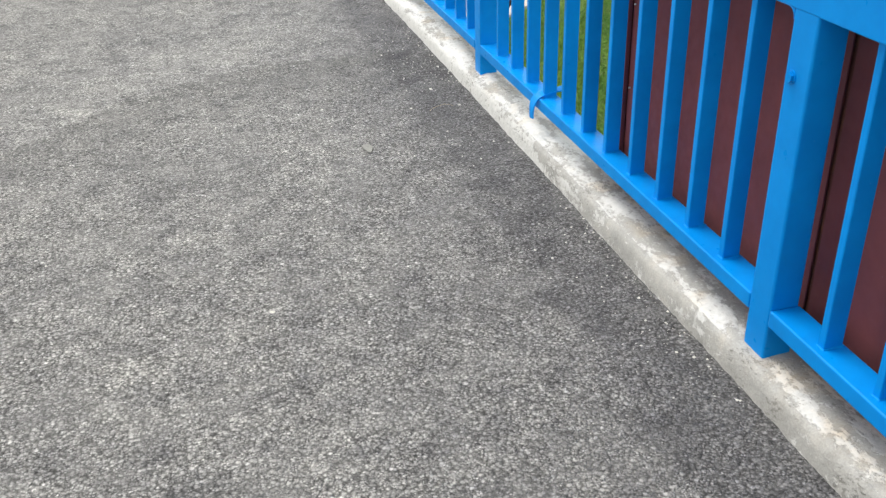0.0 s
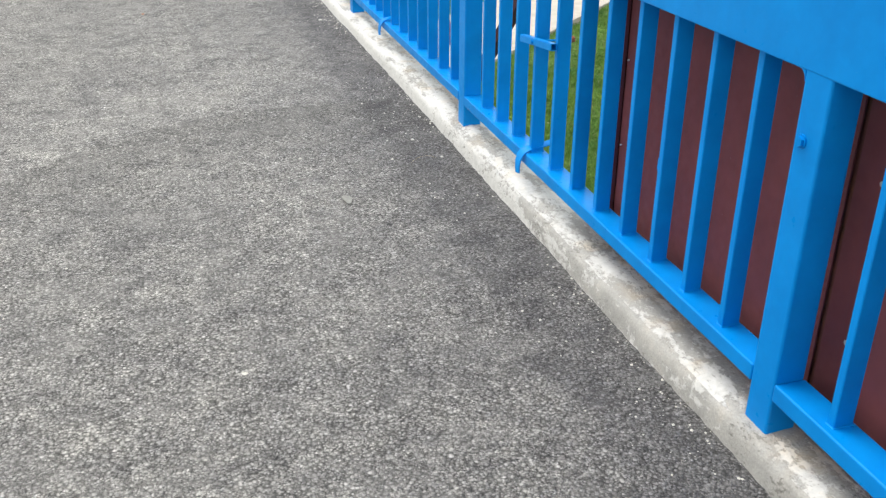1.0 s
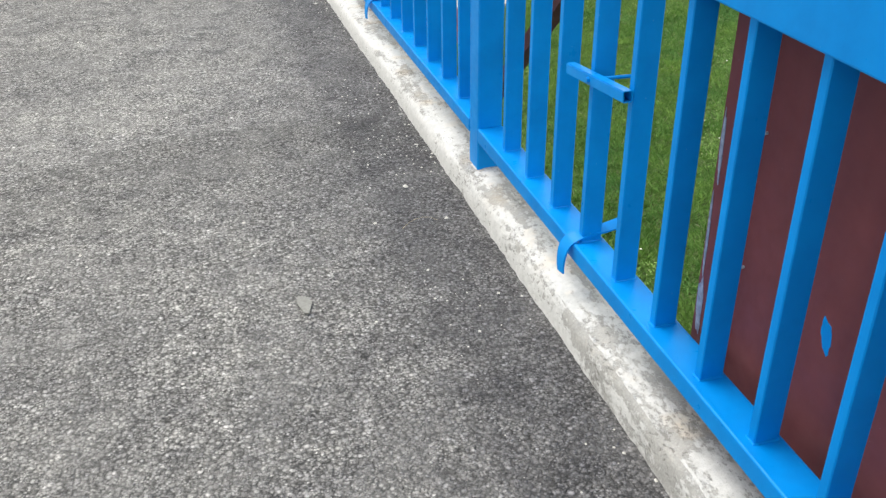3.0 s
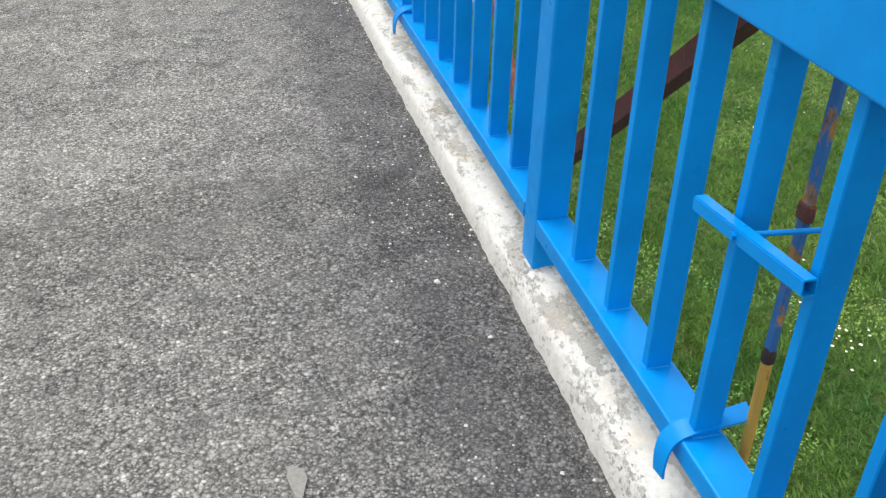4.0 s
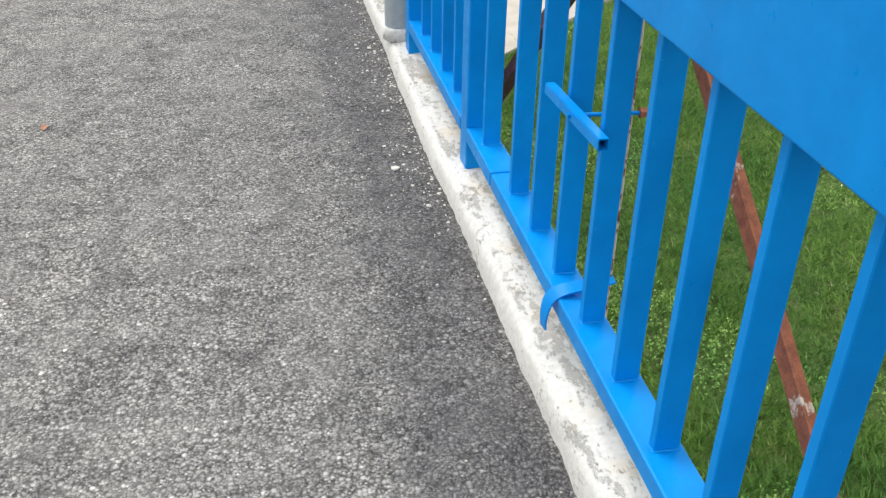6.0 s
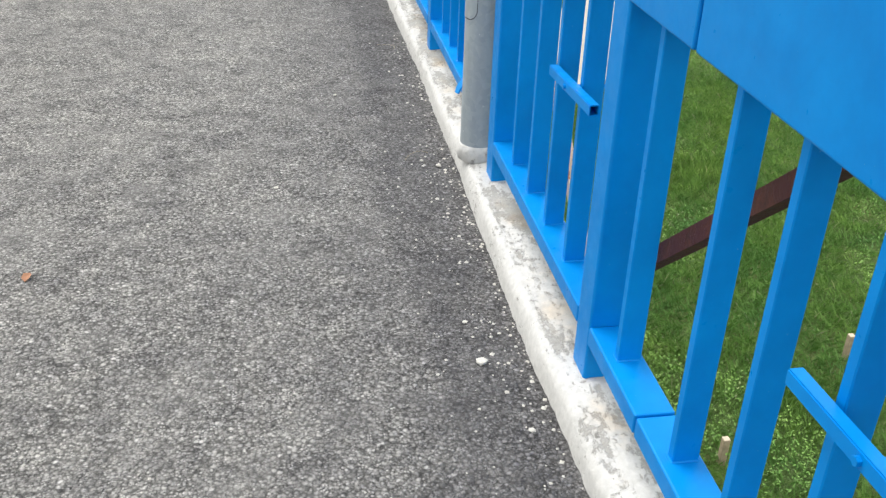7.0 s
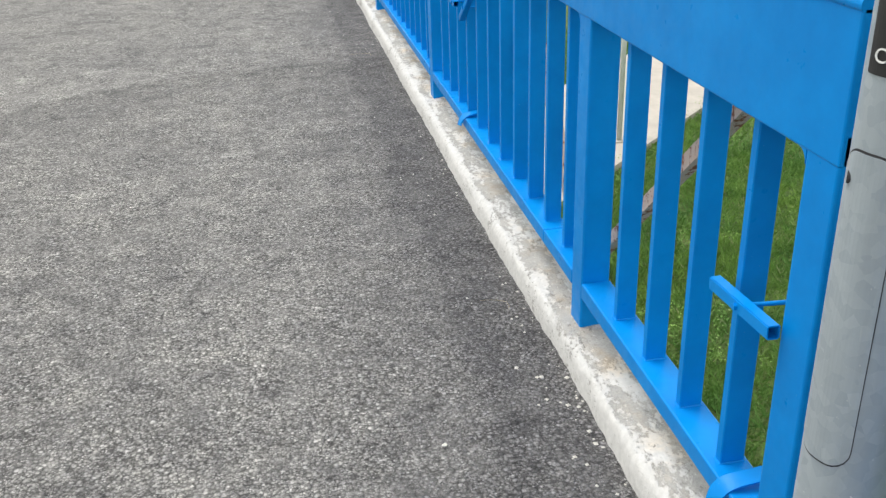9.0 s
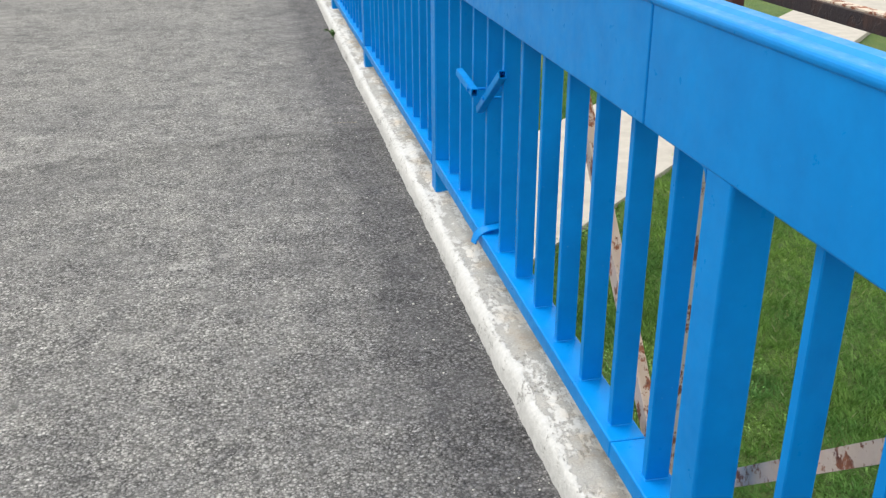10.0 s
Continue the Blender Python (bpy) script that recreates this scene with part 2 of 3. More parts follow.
BLUE = make_paint("blue_paint", (0.0003, 0.222, 0.66), 0.36)
BLUE_WORN = make_rust("worn_blue_paint", (0.02, 0.13, 0.36), 0.45, (0.10, 0.05, 0.03), (0.42, 0.22, 0.05))
ASPHALT, CONCRETE, ZINC = make_asphalt(), make_concrete(), make_zinc()
MAROON = make_paint("maroon_paint", (0.145, 0.049, 0.058), 0.5)
SCRAPE = make_plain("scraped_bluish_paint", (0.20, 0.25, 0.36), 0.7, 0, 0.4, 90)
MAROON_RUST = make_rust("maroon_rust", (0.10, 0.028, 0.022), 0.50, (0.05, 0.018, 0.012), (0.14, 0.04, 0.02))
RUST = make_rust("orange_rust", (0.62, 0.55, 0.48), 0.62, (0.15, 0.045, 0.025), (0.38, 0.125, 0.06))
DARK_RUST = make_rust("dark_rust", (0.030, 0.016, 0.014), 0.45, (0.018, 0.010, 0.009), (0.06, 0.024, 0.014))
WHITE_RUST = make_rust("white_rust", (0.62, 0.53, 0.44), 0.455, (0.10, 0.03, 0.02), (0.30, 0.10, 0.04), 38)
PINK_RUST = make_rust("cream_paint_over_rust", (0.66, 0.53, 0.44), 0.45, (0.10, 0.03, 0.02), (0.36, 0.13, 0.06), 30)
OCHRE_WORN = make_rust("worn_ochre_paint", (0.50, 0.30, 0.05), 0.40, (0.10, 0.045, 0.02), (0.30, 0.14, 0.04), 22)
SOIL, GRASS = make_ground(), make_grass()
ROAD = make_plain("pale_concrete_road", (0.40, 0.37, 0.335), 0.9, 0, 0.14, 1.5)
BLACK = make_plain("black_vinyl", (0.02, 0.02, 0.022), 0.4, 0, 0.1)
WHITE = make_plain("white_print", (0.75, 0.75, 0.74), 0.5, 0, 0.05)
CHIP = make_plain("white_stone", (0.62, 0.60, 0.56), 0.9, 0, 0.2, 200)
WOOD = make_plain("weathered_wood", (0.36, 0.29, 0.21), 0.9, 0, 0.25, 12)
DARK = make_plain("dark_inside", (0.03, 0.03, 0.035), 0.8, 0, 0.1)
LEAF = make_plain("weed_leaf", (0.07, 0.16, 0.03), 0.6, 0, 0.3, 60)
PETAL = make_plain("white_petals", (0.78, 0.78, 0.72), 0.7, 0, 0.05)
STRAW = make_plain("dry_straw", (0.50, 0.42, 0.27), 0.8, 0, 0.2)


# ---- mesh tools ----
def mesh_of(bm, name, material, smooth=False):
    bmesh.ops.recalc_face_normals(bm, faces=bm.faces)
    me = bpy.data.meshes.new(name)
    bm.to_mesh(me)
    bm.free()
    me.materials.append(material)
    if smooth:
        for p in me.polygons:
            p.use_smooth = len(p.vertices) <= 4
    return me


def part(name, bm, material, parent, label="", smooth=False):
    ob = new(name, mesh_of(bm, name, material, smooth))
    ob.parent = parent
    return tagged(ob, label) if label else ob


def thing(name, label, category, group="", kind="", at=(0, 0, 0)):
    ob = new(name)
    ob.location = at
    ob.empty_display_size = 0.1
    return tagged(ob, label, category, group, kind)


def box(x0, x1, y0, y1, z0, z1, bevel=0.0, seg=2, bm=None):
    own = bm is None
    bm = bm or bmesh.new()
    vs = bmesh.ops.create_cube(bm, size=1.0)["verts"]
    for v in vs:
        v.co = ((x0 + x1) / 2 + v.co.x * (x1 - x0), (y0 + y1) / 2 + v.co.y * (y1 - y0), (z0 + z1) / 2 + v.co.z * (z1 - z0))
    if bevel:
        es = {e for v in vs for e in v.link_edges}
        bmesh.ops.bevel(bm, geom=list(es), offset=bevel, segments=seg, affect="EDGES", profile=0.5)
    return bm


def extrude(profile, a, b, up=(0, 0, 1), bevel=0.0):
    """A closed 2D profile (u, w) swept from a to b; u is sideways, w towards up."""
    a, b = Vector(a), Vector(b)
    d = (b - a).normalized()
    s = d.cross(Vector(up)).normalized()
    w = s.cross(d).normalized()
    bm = bmesh.new()
    ends = [[bm.verts.new(p + s * u + w * k) for u, k in profile] for p in (a, b)]
    k = len(profile)
    for i in range(k):
        bm.faces.new((ends[0][i], ends[0][(i + 1) % k], ends[1][(i + 1) % k], ends[1][i]))
    bm.faces.new(ends[0][::-1])
    bm.faces.new(ends[1])
    if bevel:
        bmesh.ops.bevel(bm, geom=bm.edges[:], offset=bevel, segments=1, affect="EDGES")
    return bm


def hollow(a, b, w, h, t, up=(0, 0, 1)):
    """An open-ended rectangular tube from a to b."""
    a, b = Vector(a), Vector(b)
    d = (b - a).normalized()
    s = d.cross(Vector(up)).normalized()
    u = s.cross(d).normalized()
    bm = bmesh.new()
    rings = []
    for p in (a, b):
        for k in (0, t):
            rings.append([bm.verts.new(p + s * sx * (w / 2 - k) + u * sz * (h / 2 - k)) for sx, sz in ((-1, -1), (1, -1), (1, 1), (-1, 1))])
    ao, ai, bo, bi = rings
    for i in range(4):
        j = (i + 1) % 4
        for q in ((ao[i], ao[j], bo[j], bo[i]), (ai[j], ai[i], bi[i], bi[j]), (ao[j], ao[i], ai[i], ai[j]), (bo[i], bo[j], bi[j], bi[i])):
            bm.faces.new(q)
    outer = [e for e in bm.edges if {e.verts[0], e.verts[1]} <= set(ao + bo) and e.verts[0] in ao and e.verts[1] in bo or e.verts[0] in bo and e.verts[1] in ao]
    bmesh.ops.bevel(bm, geom=outer, offset=0.002, segments=2, affect="EDGES")
    return bm


def rod(a, b, r, seg=12):
    a, b = Vector(a), Vector(b)
    bm = bmesh.new()
    m = Matrix.Translation((a + b) / 2) @ (b - a).to_track_quat("Z", "Y").to_matrix().to_4x4()
    bmesh.ops.create_cone(bm, cap_ends=True, segments=seg, radius1=r, radius2=r, depth=(b - a).length, matrix=m)
    return bm


def lathe(profile, centre, seg=40):
    bm = bmesh.new()
    rings = [[bm.verts.new((centre[0] + r * math.cos(2 * math.pi * i / seg), centre[1] + r * math.sin(2 * math.pi * i / seg), z)) for i in range(seg)] for r, z in profile]
    for p, q in zip(rings, rings[1:]):
        for i in range(seg):
            j = (i + 1) % seg
            bm.faces.new((p[i], p[j], q[j], q[i]))
    bm.faces.new(rings[0][::-1])
    bm.faces.new(rings[-1])
    return bm


# ---- the deck: asphalt and kerb ----
DECK_FROM, DECK_TO, DECK_LEFT = -7.0, 34.0, -7.0


def fn(x, y, s=1.0, k=0.0):
    return noise.noise(Vector((x * s + k, y * s - k, 3.7 + k)))


EDGE = ((-7.0, 1.246), (2.0, 1.246), (4.9, 1.238), (6.85, 1.222), (7.8, 1.230), (8.9, 1.234), (9.6, 1.219), (34.0, 1.214))


def asphalt_edge(y):
    x = next(a[1] + (b[1] - a[1]) * (y - a[0]) / (b[0] - a[0]) for a, b in zip(EDGE, EDGE[1:]) if y <= b[0])
    return x + 0.005 * fn(0, y, 1.6) + 0.003 * fn(5, y, 8.0) + 0.004 * fn(9, y, 31.0)


def build_asphalt():
    xs = [DECK_LEFT + (1.30 - DECK_LEFT) * (i / 90) ** 0.6 for i in range(91)]
    ys = [DECK_FROM + (DECK_TO - DECK_FROM) * j / 400 for j in range(401)]
    verts = [(x, y, 0.006 * fn(x, y, 1.3) + 0.003 * fn(x, y, 5.0, 2.0)) for y in ys for x in xs]
    nx = len(xs)
    faces = [(j * nx + i, j * nx + i + 1, (j + 1) * nx + i + 1, (j + 1) * nx + i) for j in range(len(ys) - 1) for i in range(nx - 1)]
    me = bpy.data.meshes.new("pavement")
    me.from_pydata(verts, [], faces)
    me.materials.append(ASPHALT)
    for p in me.polygons:
        p.use_smooth = True
    return tagged(new("pavement", me), "worn grey asphalt walkway, darker along the kerb", "pavement", kind="structure")


def build_kerb():
    prof = [(0.0, -0.03), (0.002, 0.015), (0.005, 0.040), (0.009, 0.058), (0.016, 0.070), (0.027, 0.077), (0.045, 0.081), (0.065, 0.084), (0.09, 0.086), (0.11, 0.087), (0.13, 0.087), (0.15, 0.086), (0.168, 0.084), (0.17, 0.03), (0.17, -0.5)]
    count = 1500
    verts, faces = [], []
    for j in range(count + 1):
        y = -3.0 + 21.0 * j / count
        e = asphalt_edge(y)
        for i, (u, z) in enumerate(prof):
            x = e + u * (1.385 - e) / 0.17
            if 1 < i < 12:
                k = 0.004 if i < 6 else 0.003
                x += k * (0.7 * fn(i * 0.3, y, 17.0) + 0.6 * fn(i * 0.5, y, 47.0))
                z += k * fn(i * 0.5, y, 9.0, 4.0) + 0.5 * k * fn(i * 0.9, y, 33.0, 8.0)
                if i < 7:
                    z -= 0.007 * max(0.0, fn(0, y, 9.0, 11.0) - 0.1)
            verts.append((x, y, z))
    m = len(prof)
    for j in range(count):
        for i in range(m - 1):
            faces.append((j * m + i, j * m + i + 1, (j + 1) * m + i + 1, (j + 1) * m + i))
    me = bpy.data.meshes.new("kerb")
    me.from_pydata(verts, [], faces)
    me.materials.append(CONCRETE)
    for p in me.polygons:
        p.use_smooth = True
    return tagged(new("kerb", me), "low rough concrete kerb with flaking white limewash", "kerb", kind="structure")


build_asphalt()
build_kerb()
slab = new("deck_slab", mesh_of(box(DECK_LEFT, 1.38, DECK_FROM, DECK_TO, -0.55, -0.04), "deck_slab", CONCRETE))
tagged(slab, "grey concrete bridge deck slab under the walkway", "bridge deck", kind="structure")

# ---- the blue railing ----
FRONT, BACK = 1.288, 1.368
BAR_X0, BAR_X1, BAR_T = 1.310, 1.359, 0.021
RAIL_Z0, RAIL_Z1 = 0.176, 0.220
BEAM_Z0, BEAM_Z1 = 0.908, 1.135
POST_D = 0.084
bar_bm = box(BAR_X0, BAR_X1, -BAR_T, 0, RAIL_Z1 - 0.004, BEAM_Z0 + 0.02, 0.002, 1)
box(BAR_X0 - 0.003, BAR_X1 + 0.002, -BAR_T - 0.003, 0.003, RAIL_Z1 - 0.006, RAIL_Z1 + 0.0025, 0.002, 1, bar_bm)
box(BAR_X0 - 0.003, BAR_X1 + 0.003, -BAR_T - 0.003, 0.003, BEAM_Z0 - 0.004, BEAM_Z0 + 0.004, 0.003, 1, bar_bm)
bar_mesh = mesh_of(bar_bm, "bar", BLUE)


def post_bm(y, foot):
    bm = box(FRONT + 0.0012, BACK - 0.0012, y, y + POST_D, foot, BEAM_Z0 + 0.05, 0.006, 3)
    return bm


def gusset(y):
    """The small rounded corner where a post runs up into the beam."""
    r = 0.022
    pts = [(0, 0)] + [(r - r * math.cos(a), -r + r * math.sin(a)) for a in [math.pi / 2 * k / 5 for k in range(5, -1, -1)]]
    bm = bmesh.new()
    rows = [[bm.verts.new((x, y + u, BEAM_Z0 + 0.001 + w)) for u, w in pts] for x in (FRONT + 0.0015, FRONT + 0.02)]
    k = len(pts)
    for i in range(k):
        bm.faces.new((rows[0][i], rows[0][(i + 1) % k], rows[1][(i + 1) % k], rows[1][i]))
    bm.faces.new(rows[0])
    bm.faces.new(rows[1][::-1])
    return bm


def beam_bm(y0, y1):
    """Deep box beam with a slightly wider rounded cap."""
    bm = box(FRONT, BACK, y0, y1, BEAM_Z0, BEAM_Z1 - 0.012, 0.004, 2)
    return bm


def cap_bm(y0, y1):
    prof = []
    x0, x1, z0, z1, r = FRONT - 0.004, BACK + 0.003, BEAM_Z1 - 0.020, BEAM_Z1, 0.009
    for cx, cz, a0 in ((x1 - r, z0 + r, -90), (x1 - r, z1 - r, 0), (x0 + r, z1 - r, 90), (x0 + r, z0 + r, 180)):
        for k in range(5):
            a = radians(a0 + 22.5 * k)
            prof.append((cx + r * math.cos(a), cz + r * math.sin(a)))
    # shallow groove behind the front bead
    i = 10
    prof[i:i] = [(x0 + 0.055, z1 - 0.000), (x0 + 0.045, z1 - 0.005), (x0 + 0.022, z1 - 0.005), (x0 + 0.016, z1)]
    bm = bmesh.new()
    rows = [[bm.verts.new((x, y, z)) for x, z in prof] for y in (y0, y1)]
    k = len(prof)
    for i in range(k):
        bm.faces.new((rows[0][i], rows[0][(i + 1) % k], rows[1][(i + 1) % k], rows[1][i]))
    bm.faces.new(rows[0])
    bm.faces.new(rows[1][::-1])
    return bm


def railing(label, beam, rail_spans, posts, bars):
    t = thing("bridge_railing", label, "railing", "blue bridge railing", at=(FRONT, beam[0], 0.09))
    inv = Matrix.Translation((-FRONT, -beam[0], -0.09))

    def add(name, bm, lab=""):
        bm.transform(inv)
        return part(name, bm, BLUE, t, lab)
    top = add("top_beam", beam_bm(*beam), "deep blue-painted box beam")
    add("cap", cap_bm(*beam))
    for a, b in rail_spans:
        add("bottom_rail", box(FRONT, BACK, a, b, RAIL_Z0, RAIL_Z1, 0.004, 2))
    for y in posts:
        add("post", post_bm(y, 0.078))
        add("gusset", gusset(y + POST_D - 0.001))
    for y in bars:
        ob = new("bar", bar_mesh)
        ob.parent = t
        ob.location = (-FRONT, y - beam[0], -0.09)
    return t


PITCH = 0.1875


def run(first, count, step=PITCH):
    return [first + step * k for k in range(count)]


LABEL = "blue-painted steel bridge railing with flat upright bars"
railing(LABEL, (-2.6, 6.249), [(-2.6, -0.10), (-0.016, 1.912), (1.996, 4.163), (4.247, 6.246)], [-0.10, 1.912, 4.163],
        run(0.292, 9, 0.1835) + run(2.183, 11, 0.1817) + run(4.440, 10, 0.1892))
railing(LABEL, (6.259, 7.646), [(6.252, 6.545), (6.629, 7.562)], [6.545, 7.562], run(6.440, 1) + run(6.842, 4))
railing(LABEL, (7.900, 9.252), [(7.984, 8.926), (9.010, 9.2835)], [7.900, 8.926], run(8.174, 4, 0.1885) + run(9.169, 1))
railing(LABEL, (9.256, 18.0), [(9.285, 11.215), (11.299, 13.55), (13.634, 15.88), (15.964, 18.0)], [11.215, 13.55, 15.88],
        run(9.358, 10, 0.189) + run(11.50, 11) + run(13.84, 11) + run(16.16, 9))

# ---- lamp pole between two railing sections ----
POLE = (1.287, 7.776)
pole = thing("lamp_post", "galvanised steel lamp post shaft standing on the kerb", "lamp post", at=(POLE[0], POLE[1], 0.09))


def at_pole(bm):
    bm.transform(Matrix.Translation((-POLE[0], -POLE[1], -0.09)))
    return bm


part("shaft", at_pole(lathe([(0.0605, 0.088), (0.0605, 0.092), (0.0605, 0.098), (0.0595, 1.2), (0.0541, 5.49), (0.054, 5.496), (0.054, 5.5)], POLE, 48)), ZINC, pole, smooth=True)
part("collar", at_pole(lathe([(0.069, 0.080), (0.068, 0.118), (0.064, 0.130), (0.0605, 0.133)], POLE, 48)), CONCRETE, pole, "ring of pale mortar", smooth=True)


def shell(a0, a1, z0, z1, r, corner, seg=14, bm=None):
    """A rounded plate bent round the pole: angles in degrees, heights in metres."""
    bm = bm or bmesh.new()
    w = radians(a1 - a0) * r
    pts = []
    for cu, cz, s in ((w - corner, z0 + corner, -90), (w - corner, z1 - corner, 0), (corner, z1 - corner, 90), (corner, z0 + corner, 180)):
        for k in range(6):
            a = radians(s + 18 * k)
            pts.append((cu + corner * math.cos(a), cz + corner * math.sin(a)))
    # strips across the width keep the plate on the curve
    us = sorted({round(u, 5) for u, _ in pts} | {w * i / seg for i in range(seg + 1)})

    def span(u):
        d = corner - min(u, w - u)
        k = corner - math.sqrt(max(0.0, corner * corner - d * d)) if d > 0 else 0.0
        return z0 + k, z1 - k
    rows = []
    for u in us:
        a = radians(a0) + u / r
        c, s = math.cos(a), math.sin(a)
        lo, hi = span(u)
        rows.append([bm.verts.new((POLE[0] + rr * c, POLE[1] + rr * s, z)) for rr, z in ((r - 0.004, lo), (r, lo), (r, hi), (r - 0.004, hi))])
    for p, q in zip(rows, rows[1:]):
        for i in range(3):
            bm.faces.new((p[i], p[i + 1], q[i + 1], q[i]))
    bm.faces.new(rows[0])
    bm.faces.new(rows[-1][::-1])
    return bm


part("gap", at_pole(shell(153.0, 237.0, 0.545, 0.985, 0.0607, 0.0315)), DARK, pole, "dark joint round the access door")
door = part("access_door", at_pole(shell(154.2, 235.8, 0.548, 0.982, 0.0614, 0.030)), ZINC, pole, "flush galvanised access door", smooth=False)
part("lock_hole", at_pole(rod((POLE[0] - 0.0622 * math.cos(radians(14)), POLE[1] + 0.0622 * math.sin(radians(14)), 0.945), (POLE[0] - 0.04, POLE[1], 0.945), 0.008)), DARK, door, "dark lock hole")
sticker = part("sticker", at_pole(shell(172, 226, 1.075, 1.22, 0.0612, 0.003)), BLACK, pole, "black and white maker's sticker")


def lettering(text, size, m, material, parent, name="lettering"):
    cu = bpy.data.curves.new(name, "FONT")
    cu.body, cu.size, cu.extrude, cu.align_x = text, size, 0.0004, "CENTER"
    tmp = new(name, cu)
    me = bpy.data.meshes.new_from_object(tmp.evaluated_get(bpy.context.evaluated_depsgraph_get()))
    bpy.data.objects.remove(tmp)
    me.transform(m)
    me.materials.clear()
    me.materials.append(material)
    ob = new(name, me)
    ob.parent = parent
    return ob


ang = radians(196)
lettering("CE", 0.024, Matrix.Translation((0.0622 * math.cos(ang), 0.0622 * math.sin(ang), 1.09 - 0.09)) @ Matrix.Rotation(ang + math.pi / 2, 4, "Z") @ Matrix.Rotation(math.pi / 2, 4, "X"), WHITE, sticker)

# ---- clamps and straps that hold the outer frame ----
clamp_label = "short blue square tube clamped across two railing bars"


def clamp(y0, y1, z0, z1, rod_y, x=1.294, tilt=0.0):
    mid = ((y0 + y1) / 2, (z0 + z1) / 2)
    t = thing("clamp_tube", clamp_label, "clamp", "clamps on the railing", at=(x, mid[0], mid[1]))
    off = Matrix.Translation((-x, -mid[0], -mid[1]))
    bm = hollow((x, y0, z0), (x, y1, z1), 0.022, 0.024, 0.0025)
    bm.transform(off)
    part("tube", bm, BLUE, t)
    k = (rod_y - y0) / (y1 - y0)
    zr = z0 + (z1 - z0) * k
    for name, bm, m in (("bolt", rod((x - 0.012, rod_y, zr), (1.42, rod_y - 0.02, zr + 0.004), 0.0042), BLUE),
                        ("bolt_head", rod((x - 0.017, rod_y, zr), (x - 0.011, rod_y, zr), 0.0065, 6), BLUE),
                        ("nut", rod((1.416, rod_y - 0.02, zr + 0.004), (1.428, rod_y - 0.02, zr + 0.004), 0.011, 6), RUST)):
        bm.transform(off)
        part(name, bm, m, t)
    return t


clamp(3.245, 3.522, 0.652, 0.620, 3.405)
clamp(5.510, 5.828, 0.646, 0.628, 5.665)
clamp(6.683, 6.995, 0.652, 0.635, 6.86)
clamp(7.977, 8.178, 0.614, 0.601, 8.08, 1.274)
clamp(10.25, 10.512, 0.776, 0.608, 10.42, 1.297)
clamp(10.462, 10.68, 0.674, 0.690, 10.50, 1.268)


def strap(y, skip=0):
    """A flat bar bent over the bottom rail, its end curling down in front."""
    t = thing("steel_strap", "bent blue flat-bar strap hooked over the bottom rail", "strap", "straps on the railing", at=(FRONT, y, RAIL_Z1))
    path = [(1.266, -0.016, 0.128), (1.262, -0.012, 0.146), (1.262, -0.008, 0.166), (1.265, -0.004, 0.188), (1.272, 0.0, 0.208), (1.284, 0.0, 0.223), (1.302, -0.002, 0.232), (1.325, -0.004, 0.237), (1.355, -0.006, 0.242), (1.385, -0.008, 0.248), (1.412, -0.010, 0.256)][skip:]
    for _ in range(2):
        cut = [path[0]]
        for p, q in zip(path, path[1:]):
            cut += [tuple(u * 0.75 + w * 0.25 for u, w in zip(p, q)), tuple(u * 0.25 + w * 0.75 for u, w in zip(p, q))]
        path = cut + [path[-1]]
    bm = bmesh.new()
    rows = []
    for i, (x, dy, z) in enumerate(path):
        p, q = path[max(0, i - 1)], path[min(len(path) - 1, i + 1)]
        d = Vector((q[0] - p[0], q[1] - p[1], q[2] - p[2])).normalized()
        side = Vector((-0.45 * d.x, 1.0, 0.0))
        side = (side - d * side.dot(d)).normalized()
        nrm = d.cross(side).normalized()
        c = Vector((x, y + dy, z))
        rows.append([bm.verts.new(c + side * s * 0.0175 + nrm * k * 0.002) for s, k in ((-1, -1), (1, -1), (1, 1), (-1, 1))])
    for p, q in zip(rows, rows[1:]):
        for i in range(4):
            bm.faces.new((p[i], p[(i + 1) % 4], q[(i + 1) % 4], q[i]))
    for p, q in zip(rows, rows[1:]):
        for i in range(4):
            bm.edges.get((p[i], q[i])).smooth = False
    bm.faces.new(rows[0])
    bm.faces.new(rows[-1][::-1])
    bm.transform(Matrix.Translation((-FRONT, -y, -RAIL_Z1)))
    part("strip", bm, BLUE, t, smooth=True)
    return t


for y, skip in ((3.450, 1), (5.665, 1), (8.090, 3), (10.447, 3)):
    strap(y, skip)

# ---- rusty frame hung outside the railing ----
def angle_bm(a, b, leg, t, up, flip=1):
    prof = [(0, 0), (leg * flip, 0), (leg * flip, t), (t * flip, t), (t * flip, leg), (0, leg)]
    return extrude(prof, a, b, up)


frame_label = "rusty angle-iron frame hung outside the railing"
outer = thing("outer_frame", frame_label, "steel frame", at=(1.41, 3.39, 0.2))


def hang(name, bm, m, lab=""):
    bm.transform(Matrix.Translation((-1.41, -3.39, -0.2)))
    return part(name, bm, m, outer, lab)


for y, w, m, lab in ((4.545, 0.014, RUST, ""), (5.664, 0.012, WHITE_RUST, "upright with cream paint and rust"),
                     (6.905, 0.034, PINK_RUST, "upright with flaking white paint"), (8.06, 0.03, RUST, ""), (9.264, 0.03, WHITE_RUST, "upright with flaking white paint"), (10.43, 0.03, WHITE_RUST, ""), (11.6, 0.03, WHITE_RUST, "")):
    hang("upright", box(1.402, 1.436 if w > 0.012 else 1.410, y - w / 2, y + w / 2, -0.4, 1.112, 0.002, 1), m, lab)
